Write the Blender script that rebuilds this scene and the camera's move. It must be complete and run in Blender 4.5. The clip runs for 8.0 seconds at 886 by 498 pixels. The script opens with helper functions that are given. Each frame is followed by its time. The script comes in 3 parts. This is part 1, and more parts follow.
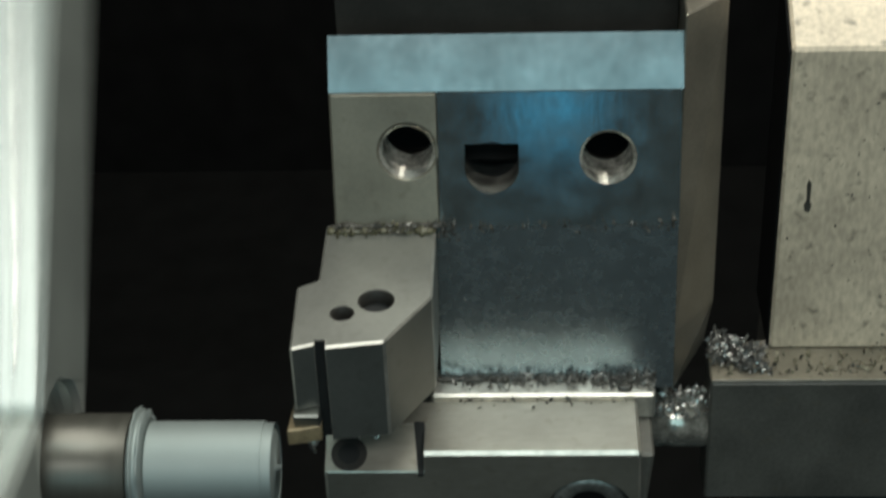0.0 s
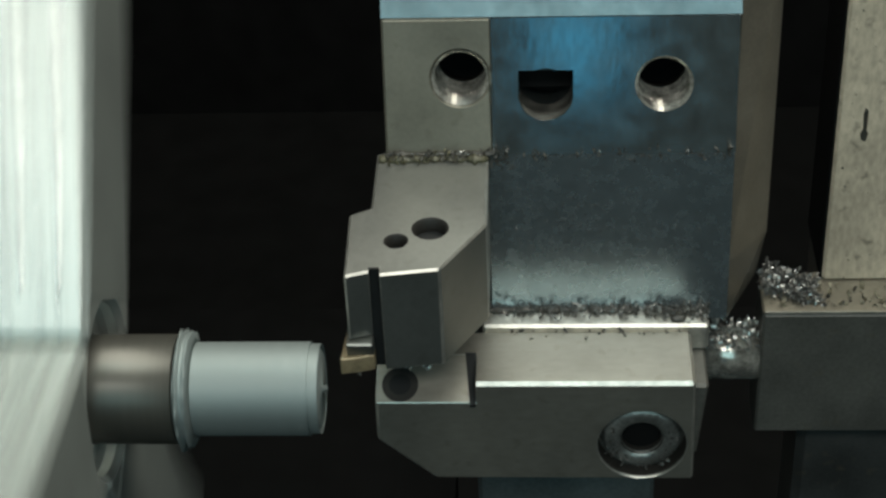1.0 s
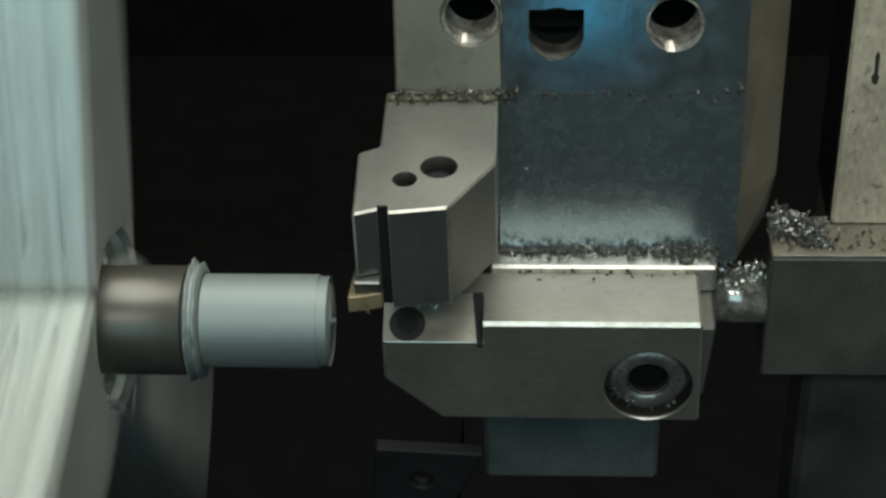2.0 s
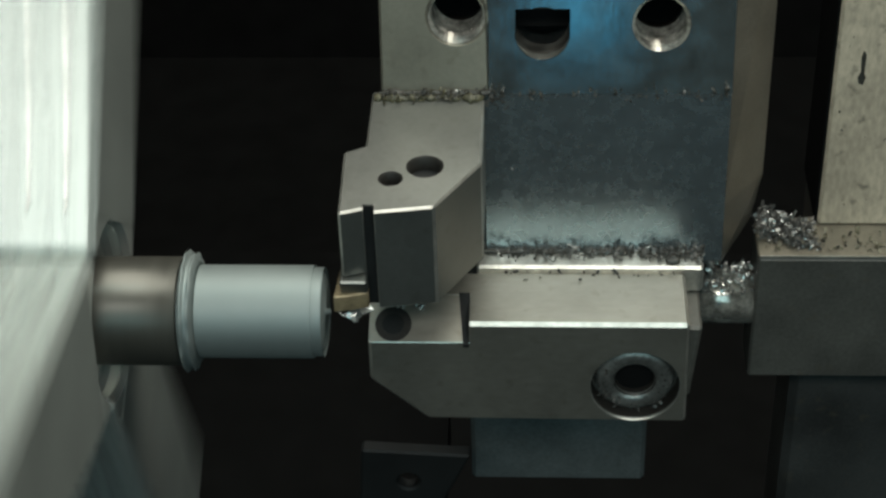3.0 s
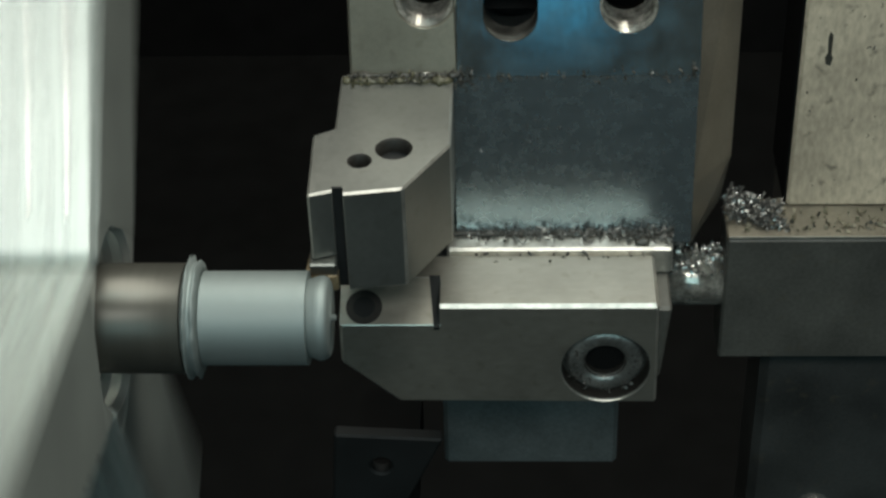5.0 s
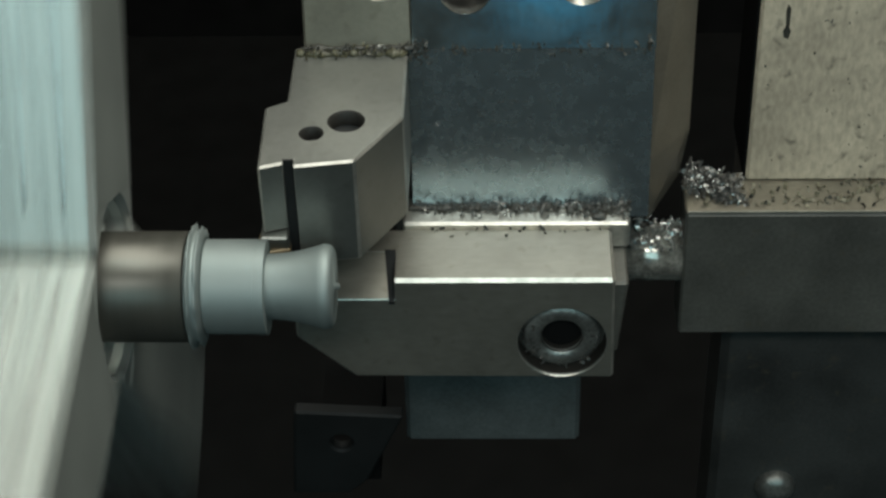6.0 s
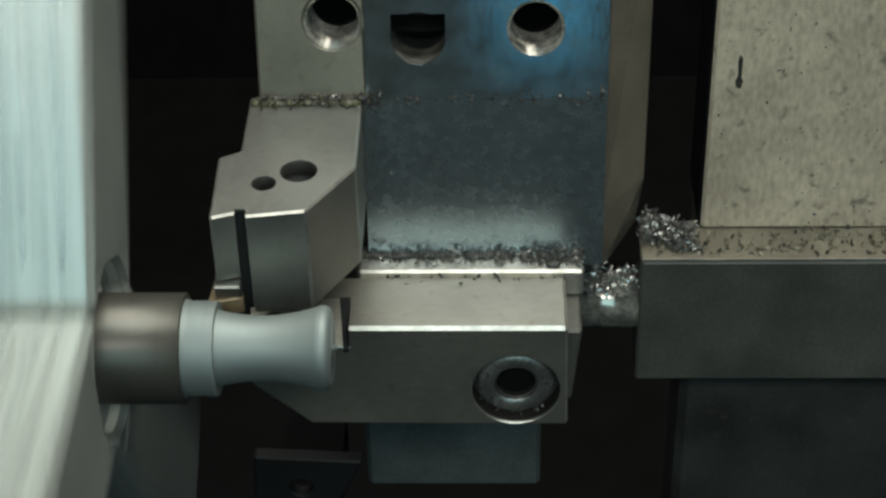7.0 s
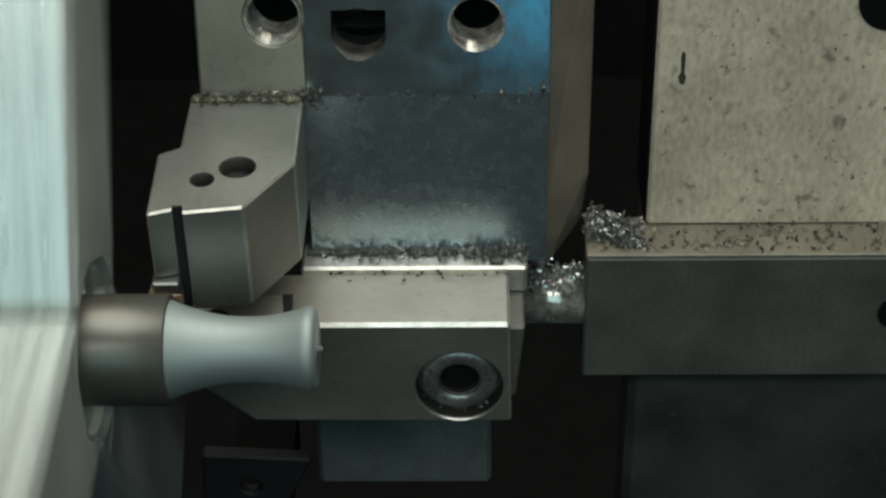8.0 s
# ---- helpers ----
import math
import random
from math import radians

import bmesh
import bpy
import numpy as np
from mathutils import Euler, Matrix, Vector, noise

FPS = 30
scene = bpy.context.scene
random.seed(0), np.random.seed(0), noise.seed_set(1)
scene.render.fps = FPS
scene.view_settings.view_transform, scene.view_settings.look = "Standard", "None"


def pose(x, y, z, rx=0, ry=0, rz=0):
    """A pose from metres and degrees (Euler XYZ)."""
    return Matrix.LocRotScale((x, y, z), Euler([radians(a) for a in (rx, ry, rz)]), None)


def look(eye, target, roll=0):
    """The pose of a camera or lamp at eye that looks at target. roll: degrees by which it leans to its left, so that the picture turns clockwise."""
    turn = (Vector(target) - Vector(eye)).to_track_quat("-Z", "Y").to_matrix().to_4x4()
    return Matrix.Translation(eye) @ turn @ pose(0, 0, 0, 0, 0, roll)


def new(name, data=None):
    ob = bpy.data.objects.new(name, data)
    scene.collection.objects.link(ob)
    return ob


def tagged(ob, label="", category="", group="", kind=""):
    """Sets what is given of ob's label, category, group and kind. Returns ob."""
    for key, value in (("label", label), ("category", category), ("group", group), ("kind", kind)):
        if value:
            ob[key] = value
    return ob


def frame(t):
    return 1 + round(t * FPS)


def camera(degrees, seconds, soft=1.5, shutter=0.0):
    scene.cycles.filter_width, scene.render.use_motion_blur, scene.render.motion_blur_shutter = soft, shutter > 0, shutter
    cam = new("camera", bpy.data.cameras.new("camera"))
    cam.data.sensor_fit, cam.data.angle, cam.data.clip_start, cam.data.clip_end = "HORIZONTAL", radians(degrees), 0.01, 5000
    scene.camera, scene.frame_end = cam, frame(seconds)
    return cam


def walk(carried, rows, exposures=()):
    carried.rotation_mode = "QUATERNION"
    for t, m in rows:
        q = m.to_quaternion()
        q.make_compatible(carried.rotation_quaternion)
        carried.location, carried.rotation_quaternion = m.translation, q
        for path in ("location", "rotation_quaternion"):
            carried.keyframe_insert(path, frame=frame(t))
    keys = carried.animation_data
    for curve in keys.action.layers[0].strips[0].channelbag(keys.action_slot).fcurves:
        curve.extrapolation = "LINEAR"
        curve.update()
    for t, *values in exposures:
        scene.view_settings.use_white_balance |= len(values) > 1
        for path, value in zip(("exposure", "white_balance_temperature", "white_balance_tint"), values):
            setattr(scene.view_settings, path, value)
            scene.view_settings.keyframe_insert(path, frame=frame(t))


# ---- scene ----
# A small lathe at work: spinning chuck and bar, tool turret behind it.  Millimetres in the tables, metres in the scene.
MM = 0.001
AXIS_Z = 1.0            # height of the spindle axis
CAR_Z = AXIS_Z - 39 * MM  # the carriage's zero level

cam = camera(26.73, 8.0, soft=2.6, shutter=0.28)
# seconds, x, y, z from the bar's root on the spindle axis (mm), pitch, yaw, roll
PATH = [
    (0.0, 84.95, -246.71, 223.35, -35.434, 3.273, -2.390),
    (0.1, 83.85, -247.00, 222.16, -35.996, 3.263, -2.439),
    (0.2, 82.75, -247.29, 220.98, -36.365, 3.414, -2.487),
    (0.3, 81.65, -247.57, 219.79, -37.057, 4.028, -2.536),
    (0.4, 80.55, -247.86, 218.61, -37.490, 4.280, -2.584),
    (0.5, 79.45, -248.15, 217.42, -37.458, 4.098, -2.633),
    (0.7, 79.20, -248.22, 217.49, -37.161, 3.540, -2.661),
    (0.8, 79.08, -248.26, 217.53, -37.263, 3.487, -2.675),
    (1.0, 78.83, -248.33, 217.60, -36.890, 3.853, -2.703),
    (1.2, 77.83, -247.94, 216.77, -37.555, 3.942, -2.602),
    (1.3, 77.33, -247.74, 216.35, -38.572, 3.591, -2.552),
    (1.5, 76.33, -247.35, 215.52, -38.868, 3.968, -2.451),
    (1.8, 77.48, -249.31, 215.65, -38.605, 3.744, -2.380),
    (2.0, 78.25, -250.62, 215.74, -38.408, 4.166, -2.333),
    (3.5, 76.00, -253.39, 213.76, -38.021, 3.587, -1.979),
    (3.7, 75.14, -251.80, 214.16, -37.806, 3.794, -2.043),
    (4.0, 73.84, -249.41, 214.75, -37.950, 3.808, -2.140),
    (4.5, 73.13, -248.16, 214.39, -37.883, 3.250, -2.049),
    (4.7, 72.63, -248.38, 213.73, -38.032, 2.834, -2.004),
    (5.8, 69.89, -249.59, 210.12, -39.043, 2.958, -1.755),
    (6.0, 69.39, -249.81, 209.46, -38.813, 2.454, -1.710),
    (6.5, 69.61, -248.20, 211.75, -38.461, 2.359, -1.499),
    (7.0, 68.21, -246.23, 213.04, -37.808, 2.069, -1.425),
    (7.5, 69.12, -244.92, 213.27, -37.718, 1.920, -1.351),
    (8.0, 68.11, -245.10, 211.79, -37.756, 1.499, -1.196),
]
walk(cam, [(t, pose(x * MM, y * MM, AXIS_Z + z * MM, 0, 0, yaw) @ pose(0, 0, 0, 90 + pitch) @ pose(0, 0, 0, 0, 0, roll))
           for t, x, y, z, pitch, yaw, roll in PATH])
# the carriage's way: along the spindle, and across it (mm)
CARRIAGE = [
    (0.0, 106.35, 19.44), (0.5, 107.04, 17.85), (1.0, 107.88, 17.27), (1.5, 108.14, 15.95), (2.0, 107.77, 15.93),
    (3.5, 105.92, 12.54), (4.0, 105.38, 17.32), (4.5, 103.14, 19.94), (4.7, 101.9, 20.2), (5.8, 92.2, 18.3), (6.0, 90.55, 18.51), (6.5, 86.53, 20.04),
    (7.0, 82.28, 21.99), (7.5, 78.33, 22.95), (8.0, 74.00, 23.28),
]

# ---- light ----
world = bpy.data.worlds.new("world")
scene.world = world
world.use_nodes = True
world.node_tree.nodes["Background"].inputs[0].default_value = (0.55, 0.75, 0.85, 1)
world.node_tree.nodes["Background"].inputs[1].default_value = 0.03


def area_lamp(name, eye, target, size, size_y, watts, colour):
    data = bpy.data.lights.new(name, "AREA")
    data.shape, data.size, data.size_y, data.energy, data.color = "RECTANGLE", size, size_y, watts, colour
    ob = new(name, data)
    ob.matrix_world = look(eye, target)
    return ob


area_lamp("work_lamp", (0.22, 0.20, 1.76), (0.10, 0.10, 1.0), 0.70, 0.50, 9.5, (1.0, 0.99, 0.88))
# unseen fill lamp, added to whiten the chuck jaws and edges
area_lamp("front_fill_lamp", (0.06, -0.68, 1.73), (0.02, 0.0, 1.0), 1.00, 0.12, 4.4, (0.98, 1.0, 0.94))
# unseen teal fill, added for the teal reflections on the jaws
area_lamp("teal_fill_light", (0.10, -0.86, 1.32), (0.04, 0.0, 1.02), 1.00, 0.54, 3.0, (0.52, 0.92, 0.98))
area_lamp("ceiling_strip", (0.10, -0.02, 1.92), (0.10, 0.0, 1.0), 0.80, 0.022, 1.5, (0.55, 0.95, 1.0))
# small unseen blue source, added for the glow on the turret face
area_lamp("blue_glow_light", (0.10, -0.80, 0.995), (0.08, 0.04, 1.03), 0.05, 0.09, 0.014, (0.08, 0.60, 1.0))
scene.view_settings.exposure = 0.0


# ---- materials ----
def metal(name, colour, rough, metallic=1.0, grain=(400, 400, 400), amount=0.25, stain=0.35, bump=0.05, dirt=(0.10, 0.085, 0.06), dirt_scale=60.0, dirt_amount=0.0, rings=0.0, shine=0.5, patchy=False):
    """Machined steel: fine grain, soft patches, and oily dirt."""
    m = bpy.data.materials.new(name)
    m.use_nodes = True
    nt = m.node_tree
    b = nt.nodes["Principled BSDF"]
    co = nt.nodes.new("ShaderNodeTexCoord")
    mp = nt.nodes.new("ShaderNodeMapping")
    mp.inputs["Scale"].default_value = grain
    fine = nt.nodes.new("ShaderNodeTexNoise")
    fine.inputs["Scale"].default_value, fine.inputs["Detail"].default_value = 3.0, 6.0
    big = nt.nodes.new("ShaderNodeTexNoise")
    big.inputs["Scale"].default_value, big.inputs["Detail"].default_value = dirt_scale, 5.0
    nt.links.new(co.outputs["Object"], mp.inputs[0])
    nt.links.new(mp.outputs[0], fine.inputs["Vector"])
    if rings:
        # turning marks: the grain follows the distance from the x axis
        flat = nt.nodes.new("ShaderNodeVectorMath")
        flat.operation = "MULTIPLY"
        flat.inputs[1].default_value = (0, 1, 1)
        away = nt.nodes.new("ShaderNodeVectorMath")
        away.operation = "LENGTH"
        pick = nt.nodes.new("ShaderNodeSeparateXYZ")
        both = nt.nodes.new("ShaderNodeCombineXYZ")
        grow = nt.nodes.new("ShaderNodeVectorMath")
        grow.operation = "SCALE"
        grow.inputs["Scale"].default_value = rings
        nt.links.new(co.outputs["Object"], flat.inputs[0])
        nt.links.new(flat.outputs[0], away.inputs[0])
        nt.links.new(co.outputs["Object"], pick.inputs[0])
        less = nt.nodes.new("ShaderNodeMath")
        less.operation = "MULTIPLY"
        less.inputs[1].default_value = 0.03
        nt.links.new(away.outputs["Value"], less.inputs[0])
        nt.links.new(less.outputs[0], both.inputs[0])
        nt.links.new(pick.outputs[0], both.inputs[1])
        nt.links.new(both.outputs[0], grow.inputs[0])
        nt.links.new(grow.outputs[0], fine.inputs["Vector"])
    nt.links.new(co.outputs["Object"], big.inputs["Vector"])
    # patches
    r1 = nt.nodes.new("ShaderNodeMapRange")
    r1.inputs["From Min"].default_value, r1.inputs["From Max"].default_value = 0.3, 0.7
    r1.inputs["To Min"].default_value, r1.inputs["To Max"].default_value = 1 - stain, 1.0
    nt.links.new(big.outputs["Fac"], r1.inputs["Value"])
    r2 = nt.nodes.new("ShaderNodeMapRange")
    r2.inputs["From Min"].default_value, r2.inputs["From Max"].default_value = 0.3, 0.7
    r2.inputs["To Min"].default_value, r2.inputs["To Max"].default_value = 1 - amount, 1.0
    nt.links.new(fine.outputs["Fac"], r2.inputs["Value"])
    mul = nt.nodes.new("ShaderNodeMath")
    mul.operation = "MULTIPLY"
    nt.links.new(r1.outputs[0], mul.inputs[0])
    nt.links.new(r2.outputs[0], mul.inputs[1])
    col = nt.nodes.new("ShaderNodeMix")
    col.data_type = "RGBA"
    col.inputs[6].default_value = (0, 0, 0, 1)
    col.inputs[7].default_value = (*colour, 1)
    nt.links.new(mul.outputs[0], col.inputs[0])
    out = col.outputs[2]
    if dirt_amount:
        spots = nt.nodes.new("ShaderNodeTexNoise")
        spots.inputs["Scale"].default_value, spots.inputs["Detail"].default_value = dirt_scale * 6, 3.0
        nt.links.new(co.outputs["Object"], spots.inputs["Vector"])
        r3 = nt.nodes.new("ShaderNodeMapRange")
        r3.inputs["From Min"].default_value, r3.inputs["From Max"].default_value = 0.60, 0.72
        r3.inputs["To Max"].default_value = dirt_amount
        nt.links.new(spots.outputs["Fac"], r3.inputs["Value"])
        dm = nt.nodes.new("ShaderNodeMix")
        dm.data_type = "RGBA"
        dm.inputs[7].default_value = (*dirt, 1)
        nt.links.new(r3.outputs[0], dm.inputs[0])
        nt.links.new(out, dm.inputs[6])
        out = dm.outputs[2]
    nt.links.new(out, b.inputs["Base Color"])
    b.inputs["Metallic"].default_value = metallic
    b.inputs["Specular IOR Level"].default_value = shine
    rr = nt.nodes.new("ShaderNodeMapRange")
    rr.inputs["To Min"].default_value, rr.inputs["To Max"].default_value = rough * 0.8, min(1.0, rough * 1.25)
    nt.links.new((big if patchy else fine).outputs["Fac"], rr.inputs["Value"])
    if patchy:
        rr.inputs["From Min"].default_value, rr.inputs["From Max"].default_value = 0.3, 0.7
        rr.inputs["To Min"].default_value, rr.inputs["To Max"].default_value = rough * 0.7, rough * 1.6
    nt.links.new(rr.outputs[0], b.inputs["Roughness"])
    bp = nt.nodes.new("ShaderNodeBump")
    bp.inputs["Strength"].default_value, bp.inputs["Distance"].default_value = bump, 0.0002
    nt.links.new(fine.outputs["Fac"], bp.inputs["Height"])
    nt.links.new(bp.outputs[0], b.inputs["Normal"])
    return m


LEDGE = metal("oily_ledge_steel", (0.26, 0.225, 0.17), 0.5, metallic=0.3, stain=0.5, amount=0.2, dirt_amount=0.5)
FLANK = metal("oily_flank_steel", (0.31, 0.275, 0.225), 0.38, metallic=0.7, stain=0.35, amount=0.15)
STEEL = metal("ground_steel", (0.46, 0.43, 0.37), 0.42, metallic=0.7, grain=(300, 300, 300), stain=0.2, amount=0.15)
THREAD = metal("cut_thread_steel", (0.92, 0.87, 0.77), 0.2, metallic=0.72, stain=0.75, amount=0.35, dirt_scale=300, dirt_amount=0.7)
# browner and duller than PLATE: a change of reflection set as colour
MATT = metal("dull_reflection_steel", (0.26, 0.235, 0.185), 0.45, metallic=0.5, stain=0.35, amount=0.12, dirt_amount=0.3)
TOOL = metal("nickel_tool_steel", (0.275, 0.277, 0.255), 0.36, metallic=0.85, grain=(300, 300, 300), stain=0.22, amount=0.08, dirt_amount=0.14)
HOLDER = metal("ground_holder_steel", (0.375, 0.35, 0.30), 0.39, metallic=0.8, grain=(120, 300, 300), stain=0.25, amount=0.12, dirt_amount=0.2)
PLATE_LOW = metal("rubbed_turret_steel", (0.50, 0.555, 0.575), 0.26, metallic=0.93, grain=(160, 160, 160), stain=0.16, amount=0.08, bump=0.03, dirt_scale=190, dirt_amount=0.3)
PLATE = metal("polished_turret_steel", (0.42, 0.46, 0.455), 0.11, metallic=0.92, grain=(260, 260, 90), stain=0.28, amount=0.12, bump=0.05, dirt_scale=190, dirt_amount=0.2, patchy=True)
BEVELM = metal("polished_bevel_steel", (0.24, 0.275, 0.285), 0.17, metallic=0.92, grain=(260, 260, 90), stain=0.35, amount=0.12, bump=0.03, dirt_scale=120)
HOUSING = metal("mottled_housing_paint", (0.70, 0.575, 0.43), 0.55, metallic=0.0, grain=(320, 320, 140), stain=0.36, amount=0.34, dirt=(0.09, 0.08, 0.06), dirt_scale=45, dirt_amount=0.7)
# bright steel that puts edge highlights into the colour
EDGE = metal("glint_bright_edge", (0.70, 0.67, 0.60), 0.3, metallic=0.8, stain=0.4, amount=0.2, dirt_scale=200)
DARK = metal("blackened_steel", (0.14, 0.134, 0.118), 0.5, metallic=0.4, stain=0.4, amount=0.3, dirt_amount=0.3)
# near black, puts shade into hole bottoms and hidden sides
BLACK = metal("shade_black", (0.008, 0.008, 0.008), 0.8, metallic=0.0, stain=0.3, shine=0.05)
CHUCK = metal("turned_chuck_steel", (0.52, 0.55, 0.515), 0.27, metallic=0.48, stain=0.06, amount=0.34, rings=130.0)
FACE = metal("shaded_jaw_front", (0.34, 0.36, 0.335), 0.4, metallic=0.35, stain=0.2, amount=0.34, rings=130.0)
RAW = metal("raw_bar_steel", (0.078, 0.075, 0.064), 0.36, metallic=0.5, grain=(300, 10, 10), stain=0.1, amount=0.12)
CUT = metal("fresh_turned_steel", (0.225, 0.255, 0.248), 0.6, metallic=0.68, grain=(900, 10, 10), stain=0.05, amount=0.07, bump=0.02)
CARBIDE = metal("gold_coated_carbide", (0.42, 0.32, 0.19), 0.45, metallic=0.4, stain=0.5, dirt_scale=250, dirt_amount=0.5)
CHIP = metal("steel_swarf", (0.32, 0.31, 0.29), 0.3, metallic=0.6, stain=0.6, amount=0.4)
SCREW = metal("oily_screw_steel", (0.36, 0.36, 0.335), 0.32, metallic=0.7, grain=(500, 500, 500), stain=0.55, amount=0.4, bump=0.5, dirt_scale=220, dirt_amount=0.5)
GLINT = metal("bright_swarf", (0.75, 0.74, 0.70), 0.22, metallic=0.8, stain=0.5)
GRIME = metal("oily_grime", (0.06, 0.055, 0.045), 0.5, metallic=0.0, stain=0.6, dirt_scale=300)
MUD = metal("olive_brown_mud", (0.10, 0.09, 0.048), 0.5, metallic=0.0, stain=0.8, dirt_scale=500, dirt=(0.02, 0.018, 0.013), dirt_amount=0.8)
SLUDGE = metal("rusty_sludge", (0.27, 0.235, 0.16), 0.5, metallic=0.0, stain=0.7, dirt_scale=400)
TRAY = metal("black_oily_bed", (0.0050, 0.0050, 0.0049), 0.8, metallic=0.0, stain=0.3, shine=0.05)
WALLM = metal("enclosure_sheet", (0.0078, 0.0078, 0.0078), 0.9, metallic=0.0, shine=0.03)
DOOR = metal("blue_grey_door_paint", (0.055, 0.085, 0.10), 0.6, metallic=0.0)
SLATE = metal("slate_blue_steel", (0.21, 0.24, 0.24), 0.38, metallic=0.55, stain=0.4, dirt_amount=0.2)
UNDER = metal("oily_lower_plate_steel", (0.072, 0.074, 0.071), 0.36, metallic=0.35, stain=0.5, dirt_amount=0.3)
# very dark steel, the shade of grooves, bores and the lower tool as colour
DEEP_SHADE = metal("shade_dark_steel", (0.016, 0.017, 0.017), 0.6, metallic=0.0, stain=0.5, shine=0.2)
# dark steel for shaded hole walls, and for the oily ring in the notch
SHADE_OIL = metal("shade_and_oil_black", (0.034, 0.031, 0.027), 0.55, metallic=0.2, stain=0.5, shine=0.3)


# ---- building helpers ----
def part(name, bm, material, parent=None, label="", smooth=False, bevel=0.0, clamp=True):
    """One mesh object from a bmesh in millimetres."""
    bmesh.ops.recalc_face_normals(bm, faces=bm.faces)
    bm.transform(Matrix.Scale(MM, 4))
    me = bpy.data.meshes.new(name)
    bm.to_mesh(me)
    bm.free()
    me.materials.append(material)
    for p in me.polygons:
        p.use_smooth = smooth
    ob = new(name, me)
    ob.parent = parent
    if label:
        ob["label"] = label
    if bevel:
        mod = ob.modifiers.new("edges", "BEVEL")
        mod.width, mod.segments, mod.limit_method, mod.angle_limit = bevel * MM, 1, "ANGLE", radians(30)
        mod.use_clamp_overlap = clamp
    return ob


def box(x0, x1, y0, y1, z0, z1):
    bm = bmesh.new()
    bmesh.ops.create_cube(bm, size=1, matrix=Matrix.LocRotScale(((x0 + x1) / 2, (y0 + y1) / 2, (z0 + z1) / 2), None, (x1 - x0, y1 - y0, z1 - z0)))
    return bm


def prism(points, axis, a, b):
    """A polygon carried along x, y or z from a to b."""
    bm = bmesh.new()

    def at(p, q):
        return {"x": (q, p[0], p[1]), "y": (p[0], q, p[1]), "z": (p[0], p[1], q)}[axis]
    lo = [bm.verts.new(at(p, a)) for p in points]
    hi = [bm.verts.new(at(p, b)) for p in points]
    bm.faces.new(lo), bm.faces.new(hi)
    for i in range(len(points)):
        j = (i + 1) % len(points)
        bm.faces.new((lo[i], lo[j], hi[j], hi[i]))
    return bm


def lathe(profile, steps=96, turn=1.0, start=0.0):
    """A body turned about the x axis from (x, radius) pairs."""
    bm = bmesh.new()
    whole = turn >= 0.999
    n = steps if whole else steps + 1
    rings = []
    for x, r in profile:
        rings.append([bm.verts.new((x, r * math.cos(start + 2 * math.pi * turn * i / steps), r * math.sin(start + 2 * math.pi * turn * i / steps))) for i in range(n)])
    for a, b in zip(rings, rings[1:]):
        for i in range(steps):
            j = (i + 1) % n
            bm.faces.new((a[i], a[j], b[j], b[i]))
    if whole:
        bmesh.ops.remove_doubles(bm, verts=bm.verts, dist=1e-5)
    return bm


def rod(p, q, r, steps=32, r2=None):
    p, q = Vector(p), Vector(q)
    bm = bmesh.new()
    m = Matrix.Translation((p + q) / 2) @ (q - p).to_track_quat("Z", "Y").to_matrix().to_4x4()
    bmesh.ops.create_cone(bm, cap_ends=True, segments=steps, radius1=r, radius2=r if r2 is None else r2, depth=(q - p).length, matrix=m)
    return bm


def worn(ob, crisp):
    """Rubs the sharp edges of a part round and colours in their highlight, but for those whose middle (mm) is in the
    crisp zone.
    """
    bm = bmesh.new()
    bm.from_mesh(ob.data)
    bm.edges.ensure_lookup_table()
    worth = []
    for e in bm.edges:
        mid = (e.verts[0].co + e.verts[1].co) / 2 / MM
        sharp = len(e.link_faces) == 2 and e.calc_face_angle(0) > 0.5
        worth.append((0.2 if crisp(mid) else 1.0) if sharp else 0.0)
    bm.free()
    weights = ob.data.attributes.new("bevel_weight_edge", "FLOAT", "EDGE")
    weights.data.foreach_set("value", worth)
    ob.data.materials.append(EDGE)
    ob.modifiers["edges"].limit_method = "WEIGHT"
    ob.modifiers["edges"].material = 1


def cut(ob, bm, how="DIFFERENCE"):
    """Takes the body bm (mm, in ob's space) out of the part, or adds it (UNION)."""
    bmesh.ops.recalc_face_normals(bm, faces=bm.faces)
    bm.transform(Matrix.Scale(MM, 4))
    me = bpy.data.meshes.new("cutter")
    bm.to_mesh(me)
    bm.free()
    knife = new("cutter", me)
    mod = ob.modifiers.new("cut", "BOOLEAN")
    mod.object, mod.operation, mod.solver = knife, how, "EXACT"
    others = [(x, x.show_viewport) for x in ob.modifiers if x != mod]
    for x, _ in others:
        x.show_viewport = False
    par, ob.parent = ob.parent, None
    deps = bpy.context.evaluated_depsgraph_get()
    deps.update()
    fresh = bpy.data.meshes.new_from_object(ob.evaluated_get(deps))
    ob.modifiers.remove(mod)
    for x, shown in others:
        x.show_viewport = shown
    ob.data = fresh
    ob.parent = par
    bpy.data.objects.remove(knife)
    return ob


def thing(name, label, category, kind="", group=""):
    return tagged(new(name), label, category, group, kind)


MOVERS = []     # all that rides on the carriage


def riding(ob):
    MOVERS.append(ob)
    return ob


